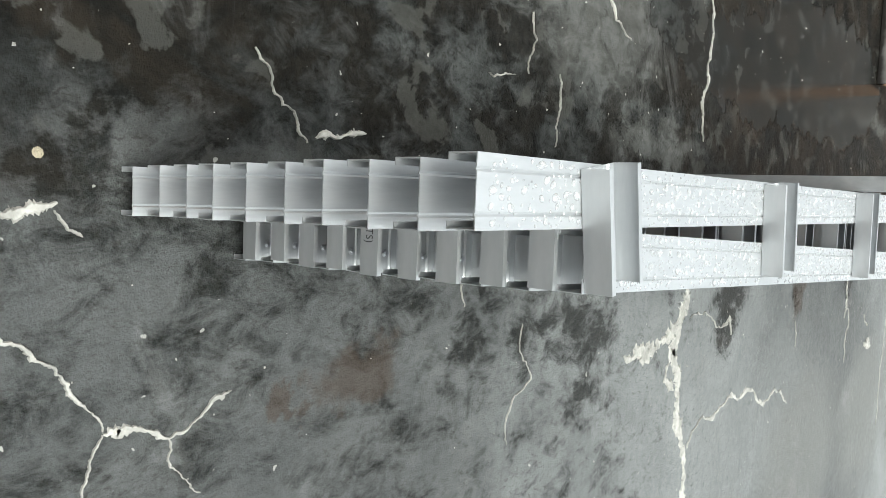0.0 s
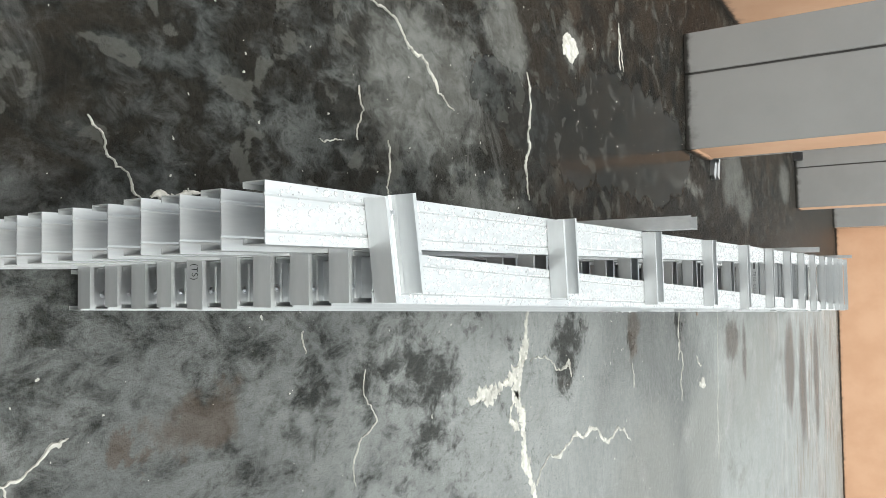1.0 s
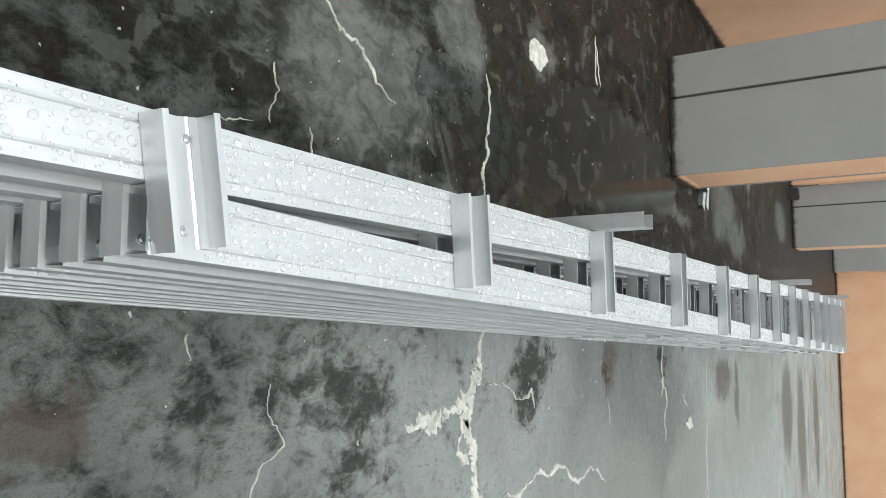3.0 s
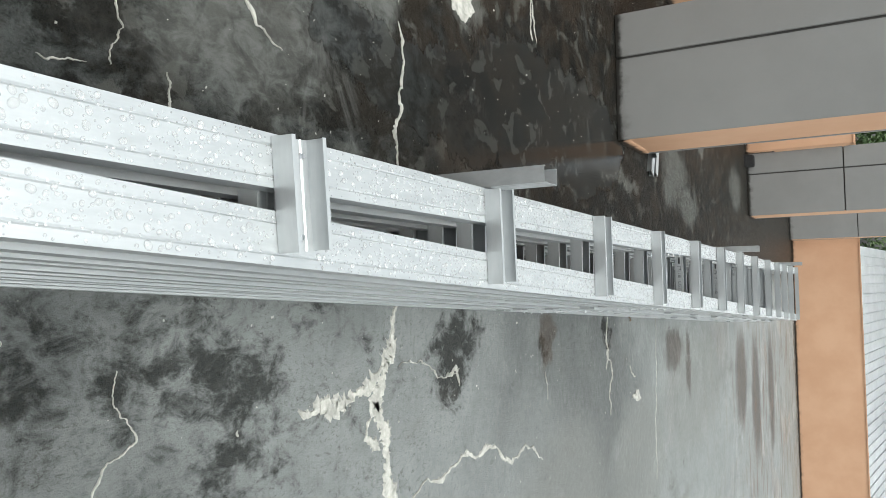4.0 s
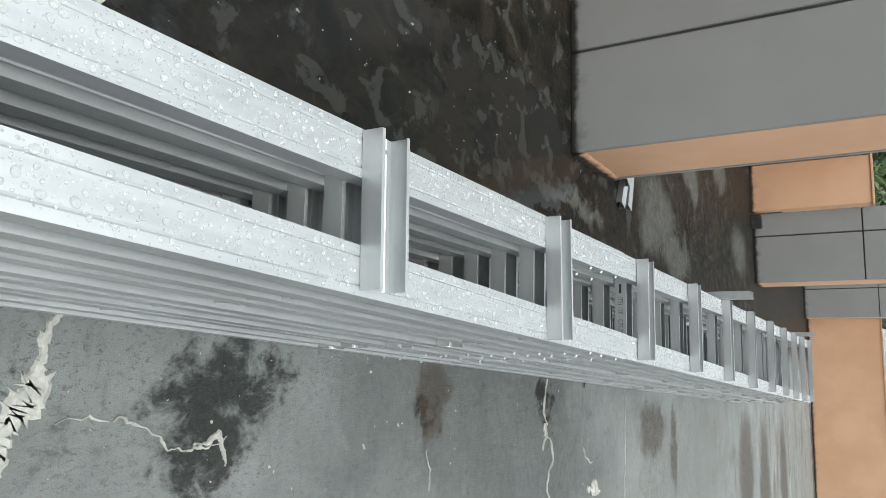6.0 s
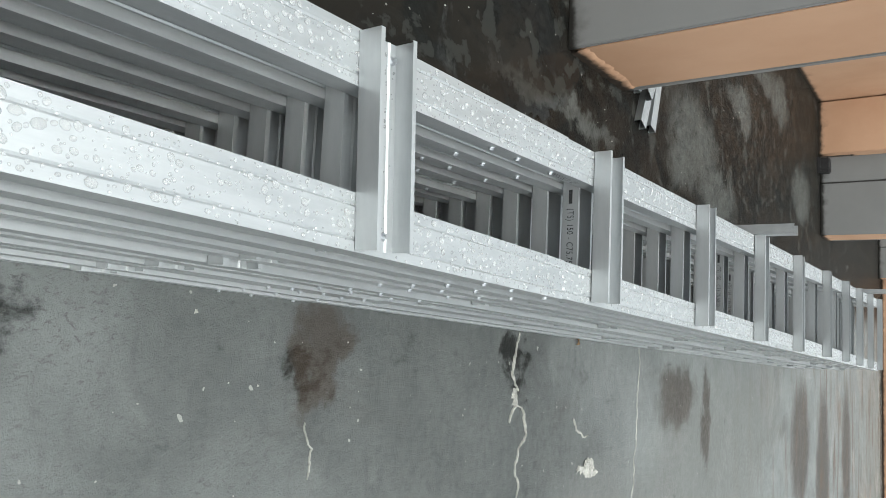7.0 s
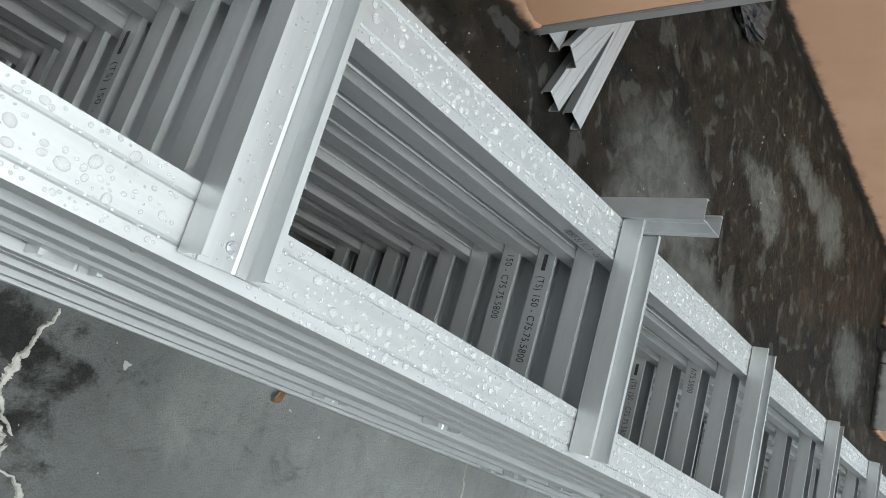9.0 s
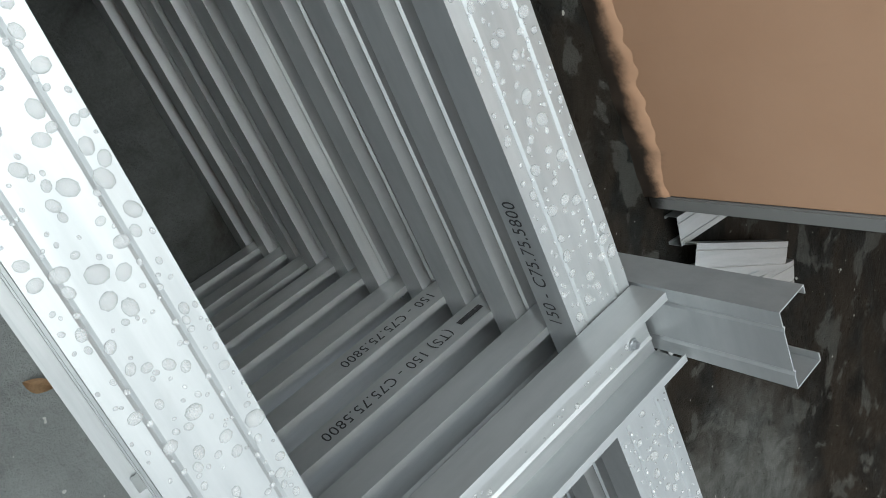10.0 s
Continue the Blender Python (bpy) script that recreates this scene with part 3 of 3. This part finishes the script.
def stamp(text, size, m, parent):
    """Stencilled black writing as a flat mesh."""
    cu = bpy.data.curves.new("stamp", "FONT")
    cu.body, cu.size, cu.align_y = text, size, "CENTER"
    cu.space_character = 1.1
    tmp = bpy.data.objects.new("stamp", cu)
    scene.collection.objects.link(tmp)
    me = bpy.data.meshes.new_from_object(tmp.evaluated_get(bpy.context.evaluated_depsgraph_get()))
    bpy.data.objects.remove(tmp)
    me.materials.clear()
    me.materials.append(INK)
    return part("stamp", me, None, parent, "black stencilled writing", m @ Matrix.Diagonal((0.70, 1, 1, 1)))


def brand_bar(m, parent, wide=0.030, tall=0.008):
    bm = box(0, -tall / 2, 0, wide, tall / 2, 0.0003)
    return part("stamp_mark", bm, INK, parent, "plain black stencilled mark", m)


def bar_stamp(k, row, along, text, mark):
    """Writing on the outer flange of a crossbar, reading towards the camera's side."""
    y = BAR_Y[row] - 0.0007
    base = Matrix(((1, 0, 0, LEFT_X + along), (0, 0, -1, y), (0, 1, 0, 0.019), (0, 0, 0, 1)))
    if mark:
        brand_bar(base, frames[k])
        base = base @ Matrix.Translation((0.040, 0, 0))
    stamp(text, 0.021, base, frames[k])


SPEC = "150 - C75.75.5800"
for k, row, along, text, mark in (
        (2, 7, 0.070, "(TS) " + SPEC, True), (3, 7, 0.075, SPEC, False), (4, 8, 0.075, "(TS) " + SPEC, True), (2, 8, 0.075, "A75.5800", False),
        (5, 0, 0.078, "(TS)", False), (1, 5, 0.075, "(TS) " + SPEC, True), (4, 6, 0.08, "(TS) " + SPEC, True),
        (3, 9, 0.08, "(TS) " + SPEC, True)):
    bar_stamp(k, row, along, text, mark)


def rail_stamp(k, y, text):
    """Writing on the inner flange of the left rail, reading along it."""
    m = Matrix(((0, 0, 1, LEFT_X + WEB + 0.0008), (-1, 0, 0, y), (0, -1, 0, -0.018), (0, 0, 0, 1)))
    stamp(text, 0.021, m, frames[k])


rail_stamp(0, 5.135, SPEC)
rail_stamp(0, 3.63, SPEC)


# ---- lime-filled cracks in the floor ----
def crack(path, width, seed, rough=0.2):
    """A ragged raised ribbon of filler that runs through a few given places."""
    rng = random.Random(seed)
    pts = [Vector((a, b, 0)) for a, b in path]
    for level in range(5):
        out = [pts[0]]
        for a, b in zip(pts, pts[1:]):
            d = b - a
            out += [a.lerp(b, 0.5) + Vector((-d.y, d.x, 0)) * rng.uniform(-0.17, 0.17), b]
        pts = out
    bm = bmesh.new()
    rows, n = [], len(pts)
    for i, p in enumerate(pts):
        d = (pts[min(i + 1, n - 1)] - pts[max(i - 1, 0)]).normalized()
        s = Vector((-d.y, d.x, 0))
        t = min(1.0, 0.25 + min(i, n - 1 - i) / (0.18 * n))
        swell = max(0.2, 0.38 + 1.7 * abs(noise.noise(p * 9 + Vector((seed, 0, 0)))) + 0.55 * noise.noise(p * 48 + Vector((0, seed, 0))))
        wa, wb = (width * 0.8 * t * swell * (1 + rough * rng.gauss(0, 1.3)) for _ in (0, 1))
        wa, wb = max(wa, width * 0.15), max(wb, width * 0.15)
        rows.append([bm.verts.new(q) for q in (p + s * wa - Vector((0, 0, 0.005)), p + s * wa * 0.55 + Vector((0, 0, 0.0022)), p - s * wb * 0.55 + Vector((0, 0, 0.0022)), p - s * wb - Vector((0, 0, 0.005)))])
    for a, b in zip(rows, rows[1:]):
        for j in range(3):
            bm.faces.new((a[j], a[j + 1], b[j + 1], b[j]))
    tagged(part("floor_crack", bm, FILLER), "pale lime-filled crack in the concrete floor", "crack", "cracks in the floor", "structure")


CRACKS = (
    (0.044, ((-0.01, 2.22), (0.14, 2.18), (0.22, 2.12), (0.33, 2.07), (0.44, 2.14), (0.57, 2.14), (0.75, 2.24), (1.02, 2.20), (1.4, 2.3))),
    (0.034, ((0.20, 2.13), (0.27, 2.01), (0.29, 1.93), (0.28, 1.82), (0.28, 1.69))),
    (0.018, ((0.36, 2.05), (0.42, 2.02), (0.47, 2.10))),
    (0.005, ((0.21, 2.22), (0.28, 2.49), (0.26, 2.66))),
    (0.015, ((0.73, 2.26), (0.63, 2.58), (0.62, 2.76), (0.65, 3.02), (0.73, 3.16), (0.68, 3.30), (0.79, 3.52))),
    (0.006, ((-0.15, -0.216), (-0.077, -0.21), (-0.013, -0.184), (0.03, -0.125), (0.063, -0.09), (0.107, -0.061), (0.155, -0.03))),
    (0.007, ((0.02, -0.30), (-0.002, -0.262), (-0.012, -0.24), (-0.03, -0.215))),
    (0.011, ((0.16, -0.03), (0.16, 0.02), (0.19, 0.08))),
    (0.0045, ((0.19, 0.08), (0.17, 0.13), (0.13, 0.20))),
    (0.0045, ((0.16, -0.03), (0.21, -0.05), (0.26, -0.07))),
    (0.0035, ((0.19, 0.08), (0.23, 0.08), (0.30, 0.14))),
    (0.017, ((-0.155, -0.32), (-0.163, -0.26), (-0.168, -0.215), (-0.185, -0.15), (-0.202, -0.097))),
    (0.003, ((-0.19, -0.10), (-0.16, -0.08), (-0.15, -0.06))),
    (0.004, ((0.11, 1.10), (0.21, 1.11), (0.27, 1.15), (0.30, 1.08), (0.43, 1.05))),
    (0.0025, ((-0.02, 0.84), (0.04, 0.85))),
    (0.004, ((-0.48, 0.24), (-0.41, 0.28), (-0.37, 0.33), (-0.32, 0.36))),
    (0.012, ((-0.33, 0.38), (-0.34, 0.45), (-0.35, 0.51))),
    (0.0035, ((-0.71, 1.09), (-0.64, 1.11), (-0.55, 1.08))),
    (0.007, ((-0.99, 1.08), (-0.93, 1.31), (-0.86, 1.46), (-0.73, 1.63))),
    (0.010, ((-1.00, 2.24), (-0.74, 2.24), (-0.46, 2.24))),
    (0.003, ((-0.57, 1.23), (-0.48, 1.24), (-0.37, 1.22))),
    (0.003, ((-0.53, 0.91), (-0.53, 0.96), (-0.54, 1.02))),
    (0.008, ((0.14, 4.65), (0.23, 4.62), (0.29, 4.61), (0.35, 4.66))),
    (0.020, ((0.34, 4.64), (0.40, 4.65))),
    (0.008, ((0.40, 4.65), (0.44, 4.71), (0.51, 4.73), (0.61, 4.65), (0.75, 4.67))),
    (0.007, ((0.39, 4.65), (0.42, 4.62), (0.46, 4.60))),
    (0.008, ((0.18, 5.89), (0.50, 5.87), (0.84, 5.85), (1.4, 5.80))),
    (0.009, ((0.27, 2.56), (0.27, 2.61), (0.25, 2.64), (0.33, 2.66))),
    (0.004, ((0.37, 3.58), (0.51, 3.60))),
    (0.04, ((0.71, 5.18), (0.74, 5.40))),
    (0.01, ((0.49, 5.14), (0.54, 5.17), (0.57, 5.29))),
    (0.012, ((-1.55, 3.48), (-1.29, 3.50))),
    (0.01, ((-1.50, 3.49), (-1.37, 3.52), (-1.29, 3.55))),
)
for k, (w, path) in enumerate(CRACKS):
    crack(path, w, 100 + k)


# ---- loose things on the floor ----
def loose_channel(x, y, z, yaw, length, roll=0.0):
    c = thing("loose_channel", "white coated steel channel offcut lying on the floor", "steel channel", pose(x, y, z, 0, 0, yaw), "channel offcuts behind the pillar")
    part("channel_body", channel(length, Matrix.Rotation(radians(roll), 4, "Y")), STEEL, c)


loose_channel(-0.915, 5.928, FLANGE - 0.003, 72.5, 0.56)
loose_channel(-0.905, 5.788, FLANGE - 0.003, 66, 0.53)
loose_channel(-1.046, 5.768, FLANGE * 2 - 0.002, 57, 0.40)
loose_channel(-1.061, 5.706, FLANGE - 0.003, 80, 0.42)


def crumpled(name, x, y, sx, sy, sz, seed, material, label, category, rough=0.35):
    bm = bmesh.new()
    bmesh.ops.create_icosphere(bm, subdivisions=4, radius=1.0)
    off = Vector((seed * 3.1, seed, 0))
    for v in bm.verts:
        d = v.co.normalized()
        q = 1 + rough * noise.noise(d * 2.2 + off) + rough * 0.6 * noise.noise(d * 6 + off)
        v.co = Vector((d.x * sx * q, d.y * sy * q, max(0.0, (d.z + 0.55) * sz * q)))
    t = tagged(part(name, bm, material), label, category)
    t.matrix_basis = Matrix.Translation((x, y, -0.002))
    return t


crumpled("plastic_bag", -2.17, 7.11, 0.11, 0.20, 0.05, 3, BLACK_PLASTIC, "crumpled black plastic bag on the damp floor", "bag", 0.38)
crumpled("pebble", -0.272, -0.123, 0.008, 0.007, 0.005, 5, PEBBLE, "small tan pebble on the dark floor", "pebble", 0.25)
crumpled("plaster_lump", 0.709, 5.30, 0.04, 0.05, 0.006, 8, FILLER, "flat pale plaster lump stuck to the floor", "plaster", 0.4)
crumpled("plaster_lump", -1.226, 2.73, 0.06, 0.09, 0.004, 9, FILLER, "flat pale plaster lump stuck to the floor", "plaster", 0.4)


# a small black box-like object by the pillar; its use is not known
def black_box(x, y):
    d = thing("drain_hood", "small black plastic box against the pillar base", "drain", Matrix.Translation((x, y, 0)))
    part("hood", box(-0.08, -0.10, -0.004, 0.08, 0.06, 0.12, 0.012), BLACK_PLASTIC, d)
    part("rim", box(-0.09, -0.115, -0.004, 0.09, -0.102, 0.03, 0.003), BLACK_PLASTIC, d)


black_box(-1.80, 11.515)


def dry_leaf(x, y, yaw):
    bm = bmesh.new()
    rows = []
    for i in range(9):
        t = i / 8
        w = 0.011 * math.sin(math.pi * min(1, t * 0.95 + 0.03)) ** 0.8
        rows.append([bm.verts.new((s * w, t * 0.04, 0.003 + 0.006 * abs(s) + 0.004 * math.sin(t * 5))) for s in (-1, -0.5, 0, 0.5, 1)])
    for a, b in zip(rows, rows[1:]):
        for j in range(4):
            bm.faces.new((a[j], a[j + 1], b[j + 1], b[j]))
    bmesh.ops.solidify(bm, geom=bm.faces[:], thickness=0.0006)
    ob = tagged(part("dry_leaf", bm, DRY_LEAF), "small curled brown dry leaf on the floor", "leaf")
    ob.matrix_basis = pose(x, y, -0.002, 0, 0, yaw)


dry_leaf(0.186, 5.135, 40)


def grit():
    """Crumbs of mortar scattered over the floor."""
    rng = random.Random(21)
    vs, fs = [], []
    for i in range(900):
        x, y = rng.uniform(-2.3, 1.8), rng.uniform(-0.6, 12.0)
        r = 0.0012 + 0.004 * rng.random() ** 4
        k = len(vs)
        vs += [(x - r, y - r * .6, -0.003), (x + r, y - r, -0.003), (x + r * .7, y + r, -0.003), (x - r * .8, y + r * .8, -0.003), (x + r * .2, y, r * 0.9)]
        fs += [(k, k + 1, k + 4), (k + 1, k + 2, k + 4), (k + 2, k + 3, k + 4), (k + 3, k, k + 4)]
    me = bpy.data.meshes.new("grit")
    me.from_pydata(vs, [], fs)
    me.materials.append(FILLER)
    tagged(part("grit", me, None), "pale mortar crumbs scattered on the floor", "grit", kind="stuff")


grit()
